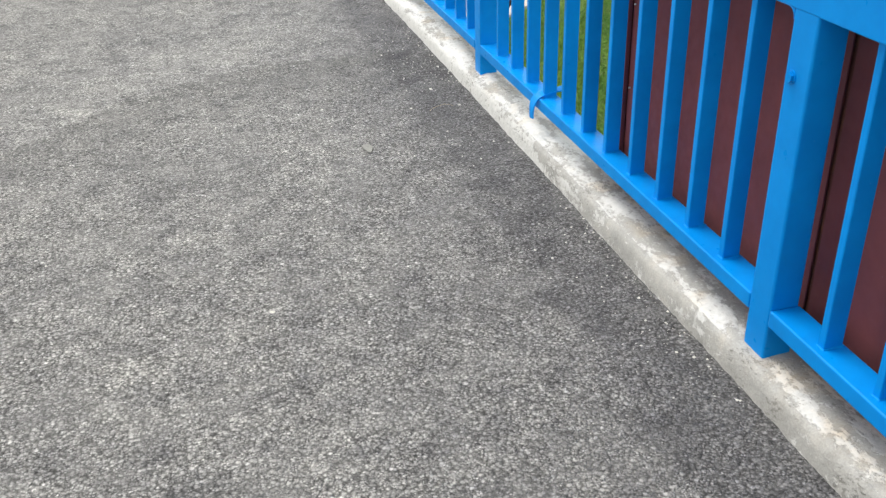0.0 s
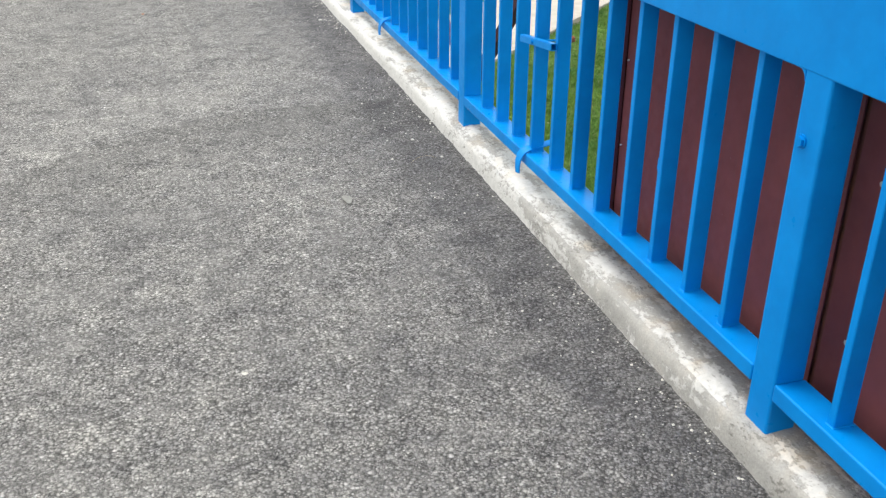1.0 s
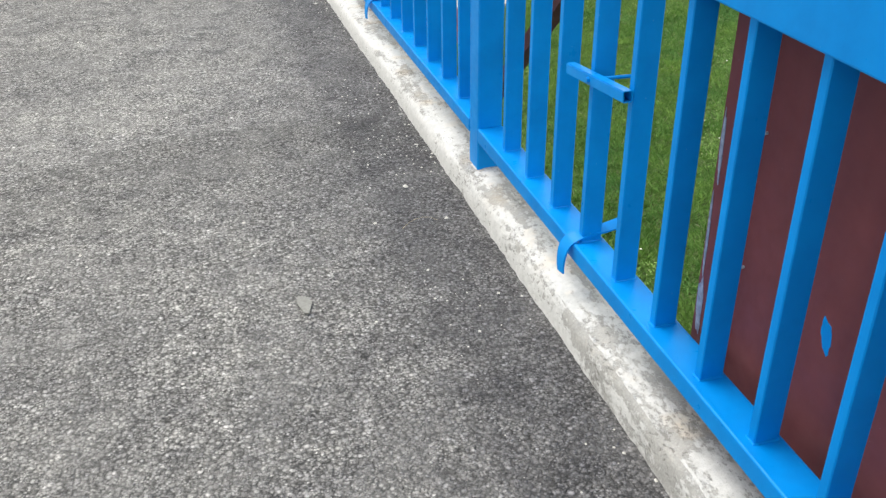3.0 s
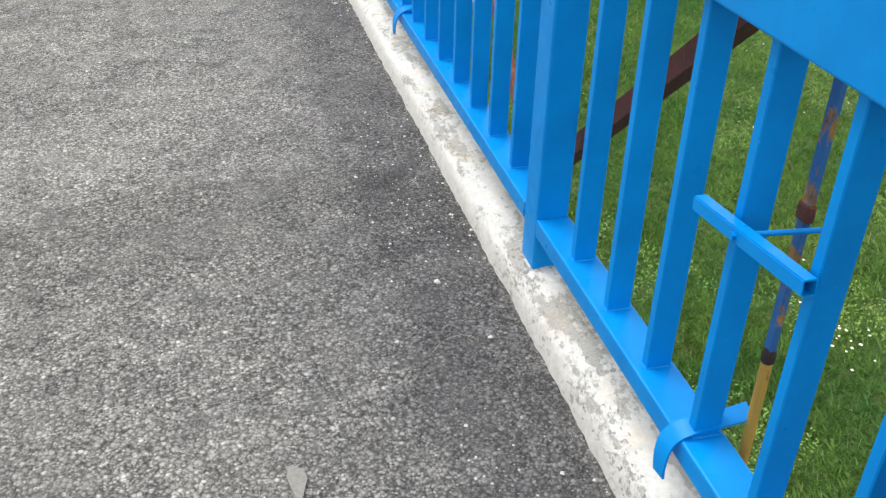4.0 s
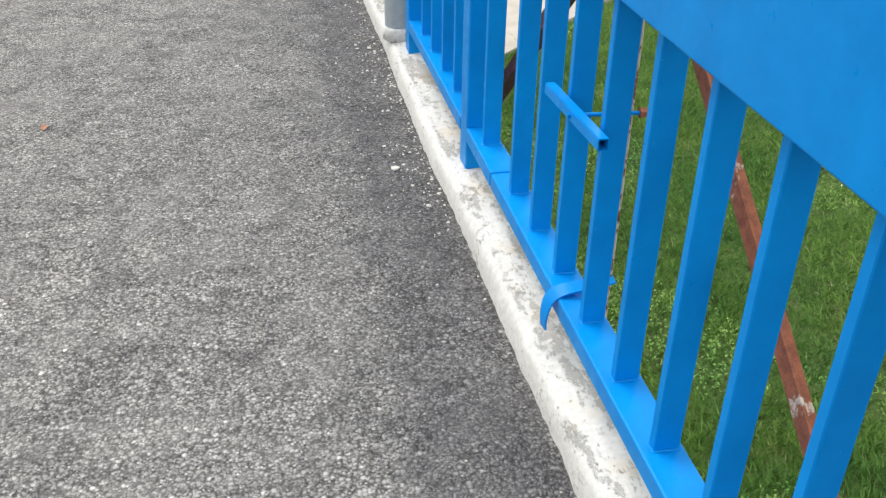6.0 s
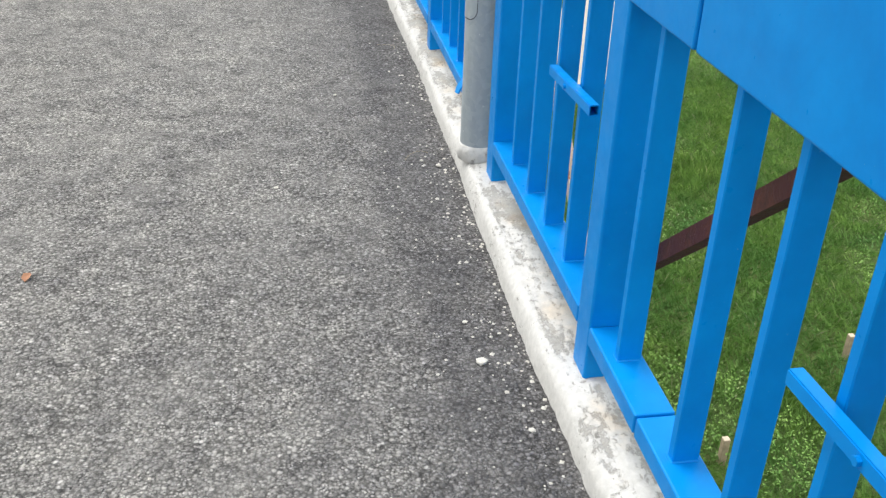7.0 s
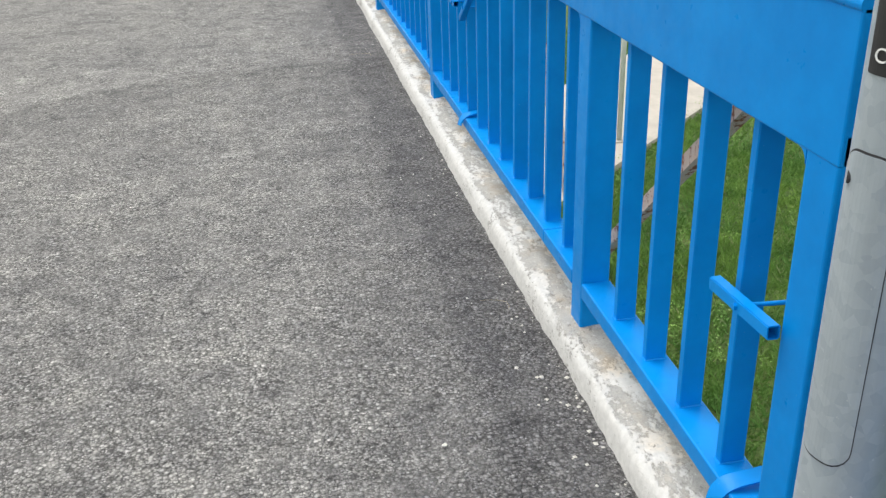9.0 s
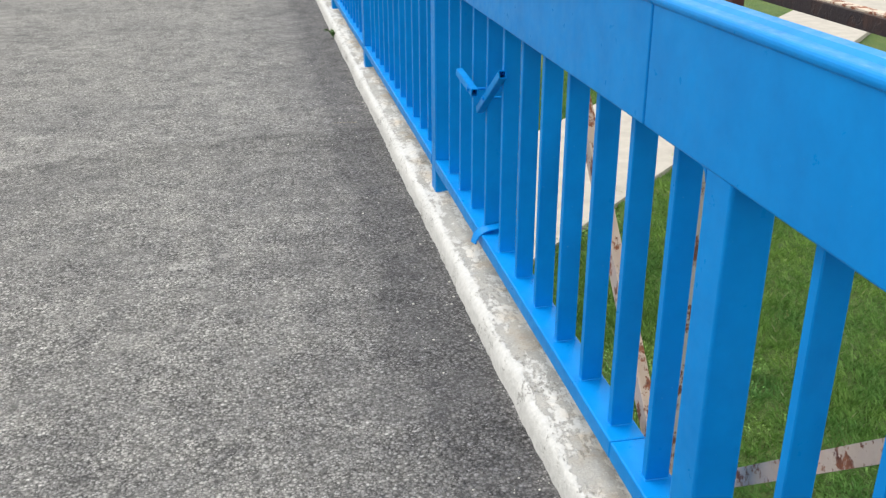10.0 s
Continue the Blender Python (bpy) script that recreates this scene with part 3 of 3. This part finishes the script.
# the first upright: worn blue above a rusted joint, ochre below
hang("upright", box(1.400, 1.412, 3.416, 3.435, 0.392, 1.112, 0.002, 1), BLUE_WORN, "upright with worn blue paint over rust")
hang("upright", rod((1.406, 3.412, -0.4), (1.406, 3.424, 0.380), 0.0095), OCHRE_WORN, "lower upright with worn ochre paint")
hang("joint", lathe([(0.008, 0.369), (0.0112, 0.376), (0.0118, 0.387), (0.010, 0.395), (0.008, 0.400)], (1.406, 3.424), 14), DARK_RUST, "dark rusted joint")
hang("bracket", box(1.398, 1.414, 3.412, 3.440, 0.630, 0.660, 0.003, 1), MAROON_RUST, "dark rusted clamp plate")
for (y0, z0), (y1, z1), leg, m, lab in (((3.455, 1.022), (4.53, 0.092), 0.041, MAROON_RUST, "dark maroon diagonal brace"), ((4.55, 0.132), (5.62, 0.948), 0.034, RUST, "orange-rusted diagonal brace"),
                               ((5.83, 0.968), (6.87, 0.088), 0.036, MAROON_RUST, "dark maroon diagonal brace"), ((6.935, 0.055), (8.04, 0.945), 0.040, PINK_RUST, "diagonal brace with peeling white paint"),
                               ((8.17, 1.03), (9.24, 0.09), 0.032, PINK_RUST, "diagonal brace with peeling white paint"), ((9.30, 0.06), (10.17, 1.0), 0.045, PINK_RUST, "diagonal brace with peeling white paint"),
                               ((10.5, 1.03), (11.57, 0.12), 0.04, MAROON_RUST, "")):
    hang("brace", angle_bm((1.406, y0, z0), (1.406, y1, z1), leg, 0.005, (1, 0, 0), -1), m, lab)
rail = hang("top_rail", box(1.450, 1.456, 6.45, 13.0, 1.126, 1.149, 0.001, 1), DARK_RUST, "dark rusty top rail")
fl = box(1.457, 1.476, 6.45, 13.0, 1.1475, 1.152, 0.001, 1)
fl.transform(Matrix.Translation((-1.41, -3.39, -0.2)))
part("flange", fl, WHITE_RUST, rail, "flange with pale flaking paint")
for y in (8.06, 9.264, 10.43, 11.6):
    hang("bracket", box(1.43, 1.452, y - 0.012, y + 0.012, 1.092, 1.128), MAROON_RUST)

# maroon sheet fixed outside
sheet = thing("sheet_panel", "maroon-painted steel sheet fixed behind the railing bars", "metal sheet", at=(1.41, 2.0, 0.2))


def on_sheet(name, bm, m, lab=""):
    bm.transform(Matrix.Translation((-1.41, -2.0, -0.2)))
    return part(name, bm, m, sheet, lab)


on_sheet("sheet", box(1.424, 1.428, 1.968, 2.984, -0.6, 1.08), MAROON)
on_sheet("sheet", box(1.424, 1.428, 0.2, 1.950, -0.6, 1.08), MAROON)
on_sheet("edge_angle", box(1.408, 1.4235, 2.988, 3.088, -0.6, 1.08, 0.002, 1), MAROON, "maroon steel edge angle")
on_sheet("backing_strip", box(1.430, 1.434, 2.96, 3.05, -0.6, 1.08), MAROON_RUST, "dark rusty strip behind the joint")
on_sheet("backing_strip", box(1.430, 1.434, 1.90, 2.05, -0.6, 1.08), MAROON_RUST, "dark rusty strip behind the joint")
for k in range(5):
    on_sheet("rivet", rod((1.419, 2.972, 0.13 + 0.27 * k), (1.4245, 2.972, 0.13 + 0.27 * k), 0.0032, 8), ZINC)


def smear(name, x, y, z, wide, tall, slant, m, lab, seed):
    """A thin ragged dab of paint on an upright face that looks towards the walkway."""
    bm = bmesh.new()
    ring = []
    for k in range(18):
        a = 2 * math.pi * k / 18
        r = 1.0 + 0.45 * fn(math.cos(a) + seed, math.sin(a), 1.7)
        v = r * math.sin(a) * tall / 2
        ring.append((y + r * math.cos(a) * wide / 2 + v * slant, z + v))
    rows = [[bm.verts.new((xx, u, w)) for u, w in ring] for xx in (x, x + 0.0012)]
    for k in range(18):
        bm.faces.new((rows[0][k], rows[0][(k + 1) % 18], rows[1][(k + 1) % 18], rows[1][k]))
    bm.faces.new(rows[0])
    bm.faces.new(rows[1][::-1])
    on_sheet(name, bm, m, lab)


smear("paint_smear", 1.4232, 2.728, 0.407, 0.030, 0.060, 0.25, BLUE, "blue paint smear", 1.0)
smear("grease_mark", 1.4232, 2.146, 0.592, 0.032, 0.075, 0.10, DARK, "dark greasy mark", 4.0)
smear("paint_smear", 1.4070, 3.072, 0.255, 0.022, 0.120, 0.05, SCRAPE, "scraped bluish paint", 7.0)
smear("paint_smear", 1.4070, 3.076, 0.600, 0.011, 0.150, 0.04, SCRAPE, "scraped bluish paint", 9.0)
smear("paint_smear", 1.4070, 3.079, 0.420, 0.008, 0.200, 0.03, SCRAPE, "scraped bluish paint", 12.0)
for zz in (0.70, 0.33):
    on_sheet("rivet", rod((1.418, 1.872, zz), (1.4245, 1.872, zz), 0.006, 10), ZINC)

# bolt on a post
bolt = thing("bolt", "blue-painted hexagon bolt on a railing post", "bolt", at=(FRONT, 1.970, 0.770))
b0 = rod((-0.008, 0, 0), (0.004, 0, 0), 0.0115, 6)
part("head", b0, BLUE, bolt)
part("washer", rod((-0.0015, 0, 0), (0.002, 0, 0), 0.015, 16), BLUE, bolt)

# ---- the meadow far below ----
LOW = -7.0


def low_z(x, y):
    return LOW + 0.18 * fn(x, y, 0.25) + 0.06 * fn(x, y, 0.9, 3.0)


def road_side(x, y):
    """Metres across the pale road, from its near edge; it is 4.5 m wide."""
    return (y - 29.4) * 0.72 - (x - 10.3) * 0.694


def build_ground():
    xs = [-400.0, -150, -60, -25, -10] + [-4 + i * 0.75 for i in range(60)] + [50.0, 80, 160, 500]
    ys = [-400.0, -150, -50, -20] + [-6 + j * 0.75 for j in range(86)] + [70.0, 100, 200, 600]
    verts = [(x, y, low_z(x, y)) for y in ys for x in xs]
    nx = len(xs)
    faces = [(j * nx + i, j * nx + i + 1, (j + 1) * nx + i + 1, (j + 1) * nx + i) for j in range(len(ys) - 1) for i in range(nx - 1)]
    me = bpy.data.meshes.new("ground")
    me.from_pydata(verts, [], faces)
    me.materials.append(SOIL)
    for p in me.polygons:
        p.use_smooth = True
    return tagged(new("ground", me), "green meadow ground far below the bridge", "ground", kind="structure")


def build_road():
    d, nrm = Vector((0.72, 0.694, 0)), Vector((-0.694, 0.72, 0))
    o = Vector((10.3, 29.4, LOW + 0.26))
    bm = bmesh.new()
    prof = [(-0.1, -0.5), (-0.1, -0.02), (0.0, 0.0), (4.5, 0.0), (4.6, -0.02), (4.6, -0.5)]
    rows = [[bm.verts.new(o + d * s + nrm * u + Vector((0, 0, z))) for u, z in prof] for s in [-60 + 5 * k for k in range(37)]]
    for p, q in zip(rows, rows[1:]):
        for i in range(len(prof) - 1):
            bm.faces.new((p[i], p[i + 1], q[i + 1], q[i]))
    return tagged(new("road", mesh_of(bm, "road", ROAD)), "pale concrete lane crossing the meadow below", "road", kind="structure")


def build_grass():
    """Blades in clumps, thick and thin, with patches of round-leaved weeds between them."""
    rng = np.random.default_rng(5)
    V, F = [], []
    k = 0
    for _ in range(120000):
        x, y = 3.0 + 24 * rng.random() ** 1.3, 5.5 + 38 * rng.random() ** 1.3
        s = road_side(x, y)
        if 0.25 + 0.6 * fn(x, y, 1.2, 5.0) < s < 4.7:
            continue
        z = low_z(x, y)
        dens, weed = fn(x, y, 0.6, 9.0), fn(x, y, 0.45, 31.0) + 0.4 * fn(x, y, 1.6, 12.0)
        if weed > 0.22 and rng.random() < 0.5:
            # a sprig of small leaves, held nearly flat at several heights
            for _b in range(4):
                bx, by, bz = x + 0.16 * (rng.random() - 0.5), y + 0.16 * (rng.random() - 0.5), z + 0.05 + 0.24 * rng.random()
                a, r, t = rng.random() * 6.283, 0.011 + 0.014 * rng.random(), 2.2 * (rng.random() - 0.5)
                c, sn = r * math.cos(a), r * math.sin(a)
                V += [(bx - c, by - sn, bz - t * r), (bx + 0.6 * sn, by - 0.6 * c, bz), (bx + 1.2 * c, by + 1.2 * sn, bz + t * r), (bx - 0.6 * sn, by + 0.6 * c, bz + 0.004)]
                F += [(k, k + 1, k + 2), (k, k + 2, k + 3)]
                k += 4
            continue
        hgt = 0.07 + 0.10 * rng.random() + 0.16 * max(0.0, dens)
        tall = rng.random() < 0.012
        for _b in range(4):
            a = rng.random() * 6.283
            c, sn = math.cos(a), math.sin(a)
            bx, by = x + 0.2 * (rng.random() - 0.5), y + 0.2 * (rng.random() - 0.5)
            w = 0.003 + 0.006 * rng.random() ** 1.5
            lean = 0.04 + 0.15 * rng.random()
            h = hgt * (0.5 + 0.8 * rng.random())
            if tall and _b == 0:
                w, lean, h = 0.003, 0.06, 0.35 + 0.2 * rng.random()
            V += [(bx - sn * w, by + c * w, z - 0.02), (bx + sn * w, by - c * w, z - 0.02), (bx + c * lean * 0.45 + sn * w * 0.7, by + sn * lean * 0.45 - c * w * 0.7, z + h * 0.65), (bx + c * lean, by + sn * lean, z + h)]
            F += [(k, k + 1, k + 2), (k, k + 2, k + 3)]
            k += 4
    me = bpy.data.meshes.new("grass")
    me.from_pydata(V, [], F)
    me.materials.append(GRASS)
    return tagged(new("grass", me), "uneven green meadow grass with leafy weeds and dry stalks", "grass", kind="stuff")


build_ground()
build_road()
build_grass()


# ---- small things on the walkway ----
def pebble(size, seed, flat=0.55):
    bm = bmesh.new()
    bmesh.ops.create_icosphere(bm, subdivisions=1, radius=size / 2)
    for v in bm.verts:
        k = 1 + 0.5 * noise.noise(v.co * (2.2 / size) + Vector((seed, seed * 0.7, 0)))
        v.co = Vector((v.co.x * k * 1.15, v.co.y * k, v.co.z * k * flat))
    return bm


for i, (x, y, size, flat) in enumerate(((1.085, 4.269, 0.016, 0.6), (1.103, 6.733, 0.026, 0.6), (0.854, 8.604, 0.014, 0.6), (0.182, 2.615, 0.016, 0.2), (1.118, 7.92, 0.014, 0.7), (1.092, 6.908, 0.012, 0.6),
                                        (0.94, 4.06, 0.010, 0.7), (0.571, 4.177, 0.010, 0.7), (1.17, 7.87, 0.02, 0.6), (0.62, 7.75, 0.016, 0.4), (1.15, 4.03, 0.012, 0.6), (1.165, 6.48, 0.014, 0.5))):
    t = new("stone_chip", mesh_of(pebble(size, i * 3.1, flat), "stone_chip", CHIP))
    t.location = (x, y, size * flat * 0.35 + 0.004)
    tagged(t, "small whitish stone chip lying on the asphalt", "stone", "stone chips on the walkway")

flake = bmesh.new()
pts = [(-0.006, -0.040), (0.006, -0.042), (0.020, 0.004), (0.016, 0.030), (-0.010, 0.044), (-0.018, 0.016)]
rows = [[flake.verts.new((u, w, z)) for u, w in pts] for z in (0.0, 0.004)]
for i in range(6):
    flake.faces.new((rows[0][i], rows[0][(i + 1) % 6], rows[1][(i + 1) % 6], rows[1][i]))
flake.faces.new(rows[0][::-1])
flake.faces.new(rows[1])
fl_ob = new("stone_flake", mesh_of(flake, "stone_flake", make_plain("grey_stone", (0.22, 0.218, 0.205), 0.9, 0, 0.2, 120)))
fl_ob.location = (0.675, 3.69, 0.003)
tagged(fl_ob, "flat grey stone flake pressed into the asphalt", "stone")


def build_grit():
    rng = np.random.default_rng(11)
    V, F = [], []
    base = [(-1, -0.8, 0), (1, -0.9, 0), (0.9, 0.9, 0), (-0.8, 1, 0), (0.1, -0.1, 1.1)]
    for _ in range(2600):
        y = 0.6 + 14 * rng.random()
        x = asphalt_edge(y) - 0.004 - 0.26 * rng.random() ** 1.8
        if rng.random() < 0.22:
            x = -1.2 + 2.3 * rng.random()
        if fn(x, y, 1.7, 21.0) + 0.25 < rng.random() * 0.5:
            continue
        if y > 7.9 and rng.random() < 0.6:
            continue
        r = 0.0016 + 0.0032 * rng.random() ** 2.2
        a = rng.random() * 6.28
        c, sn = math.cos(a), math.sin(a)
        k = len(V)
        z = 0.006 * fn(x, y, 1.3) + 0.003 * fn(x, y, 5.0, 2.0) - 0.0005
        for u, w, h in base:
            V.append((x + r * (u * c - w * sn), y + r * (u * sn + w * c), z + r * h))
        F += [(k, k + 1, k + 4), (k + 1, k + 2, k + 4), (k + 2, k + 3, k + 4), (k + 3, k, k + 4)]
    # larger crumbs of broken limewash swept against the kerb
    for _ in range(150):
        y = 6.3 + 2.6 * rng.random()
        x = asphalt_edge(y) - 0.006 - 0.13 * rng.random() ** 2.0
        r, a = 0.0025 + 0.0045 * rng.random() ** 2, rng.random() * 6.28
        c, sn, k = math.cos(a), math.sin(a), len(V)
        z = 0.006 * fn(x, y, 1.3) + 0.003 * fn(x, y, 5.0, 2.0) - 0.0005
        for u, w, h in base:
            V.append((x + r * (u * c - w * sn), y + r * (u * sn + w * c), z + 0.8 * r * h))
        F += [(k, k + 1, k + 4), (k + 1, k + 2, k + 4), (k + 2, k + 3, k + 4), (k + 3, k, k + 4)]
    me = bpy.data.meshes.new("grit")
    me.from_pydata(V, [], F)
    me.materials.append(CHIP)
    return tagged(new("grit", me), "loose pale grit scattered along the kerb", "grit", kind="stuff")


build_grit()


def straw(pts, r=0.0006):
    bm = bmesh.new()
    rows = []
    for p in pts:
        rows.append([bm.verts.new((p[0] + r * math.cos(a), p[1], p[2] + r * math.sin(a))) for a in (0.5, 2.6, 4.7)])
    for p, q in zip(rows, rows[1:]):
        for i in range(3):
            bm.faces.new((p[i], p[(i + 1) % 3], q[(i + 1) % 3], q[i]))
    return bm


for x, y, a, n_ in ((1.12, 12.5, 1.2, 0.16), (1.15, 7.98, 2.4, 0.10), (1.12, 4.02, 2.0, 0.11), (1.16, 9.2, 1.0, 0.11)):
    pts = [(x + math.cos(a + 0.25 * k) * n_ * k / 5, y + math.sin(a + 0.25 * k) * n_ * k / 5, 0.008 + 0.004 * math.sin(k)) for k in range(6)]
    tagged(new("straw", mesh_of(straw(pts), "straw", STRAW)), "dry pale grass straw lying beside the kerb", "straw", "straws on the walkway")

# weed at the foot of the kerb
weed = thing("weed", "small green weed growing at the kerb foot", "weed", at=(1.22, 15.0, 0.0))
for k in range(11):
    a, le = k * 2.4, 0.05 + 0.05 * random.random()
    bm = bmesh.new()
    c, sn, w = math.cos(a), math.sin(a), 0.014
    q = [(0, 0, 0), (c * le * 0.5 - sn * w, sn * le * 0.5 + c * w, 0.05 + 0.03 * random.random()), (c * le, sn * le, 0.06), (c * le * 0.5 + sn * w, sn * le * 0.5 - c * w, 0.055)]
    bm.faces.new([bm.verts.new(p) for p in q])
    part("leaf", bm, LEAF, weed)

# ---- things in the meadow ----
CUT_WOOD = make_plain("pale_cut_wood", (0.55, 0.46, 0.36), 0.8, 0, 0.1, 40)
for sx, sy in ((8.92, 15.63), (5.99, 13.61)):
    stake = thing("wooden_stake", "weathered wooden stake standing in the meadow grass", "stake", "stakes in the meadow", at=(sx, sy, low_z(sx, sy)))
    part("shaft", box(-0.045, 0.045, -0.045, 0.045, -0.2, 0.42, 0.006, 1), WOOD, stake)
    part("cut_top", box(-0.044, 0.044, -0.044, 0.044, 0.421, 0.435, 0.004, 1), CUT_WOOD, stake, "pale cut end")


def build_flowers():
    rng = np.random.default_rng(3)
    V, F = [], []
    for cx, cy, count, spread in ((8.95, 11.05, 16, 0.30), (8.95, 10.45, 13, 0.28), (13.0, 19.0, 8, 1.5), (10.0, 13.0, 6, 1.2)):
        for _ in range(count):
            x, y = cx + rng.normal() * spread, cy + rng.normal() * spread
            z = low_z(x, y) + 0.34 + 0.1 * rng.random()
            k, r = len(V), 0.016 + 0.012 * rng.random()
            V.append((x, y, z + 0.008))
            for i in range(7):
                V.append((x + r * math.cos(i * 0.8976), y + r * math.sin(i * 0.8976), z))
            F += [(k, k + 1 + i, k + 1 + (i + 1) % 7) for i in range(7)]
    me = bpy.data.meshes.new("flowers")
    me.from_pydata(V, [], F)
    me.materials.append(PETAL)
    return tagged(new("flowers", me), "small white daisies among the meadow grass", "flowers", kind="stuff")


build_flowers()


# pale post standing by the lane below
far_post = thing("marker_post", "pale grey post standing beside the lane below", "post", at=(9.2, 29.2, LOW))
part("shaft", rod((0, 0, -0.2), (0, 0, 4.6), 0.07, 14), make_plain("pale_grey_post", (0.42, 0.46, 0.43), 0.6, 0, 0.1, 5), far_post, smooth=True)
part("foot", box(-0.16, 0.16, -0.16, 0.16, -0.1, 0.3, 0.02, 2), ROAD, far_post, "concrete foot")

# dry leaf on the asphalt
leaf = bmesh.new()
ring = [(0.0, -0.022, 0.004), (0.011, -0.010, 0.009), (0.013, 0.006, 0.010), (0.004, 0.024, 0.005), (-0.009, 0.012, 0.011), (-0.012, -0.006, 0.008)]
mid = leaf.verts.new((0.0, 0.0, 0.005))
rim = [leaf.verts.new(p) for p in ring]
for i in range(6):
    leaf.faces.new((mid, rim[i], rim[(i + 1) % 6]))
leaf_ob = new("dry_leaf", mesh_of(leaf, "dry_leaf", make_plain("red_brown_leaf", (0.34, 0.17, 0.10), 0.8, 0, 0.25, 150)))
leaf_ob.location = (-0.038, 7.251, 0.003)
tagged(leaf_ob, "small reddish-brown dry leaf on the asphalt", "leaf")
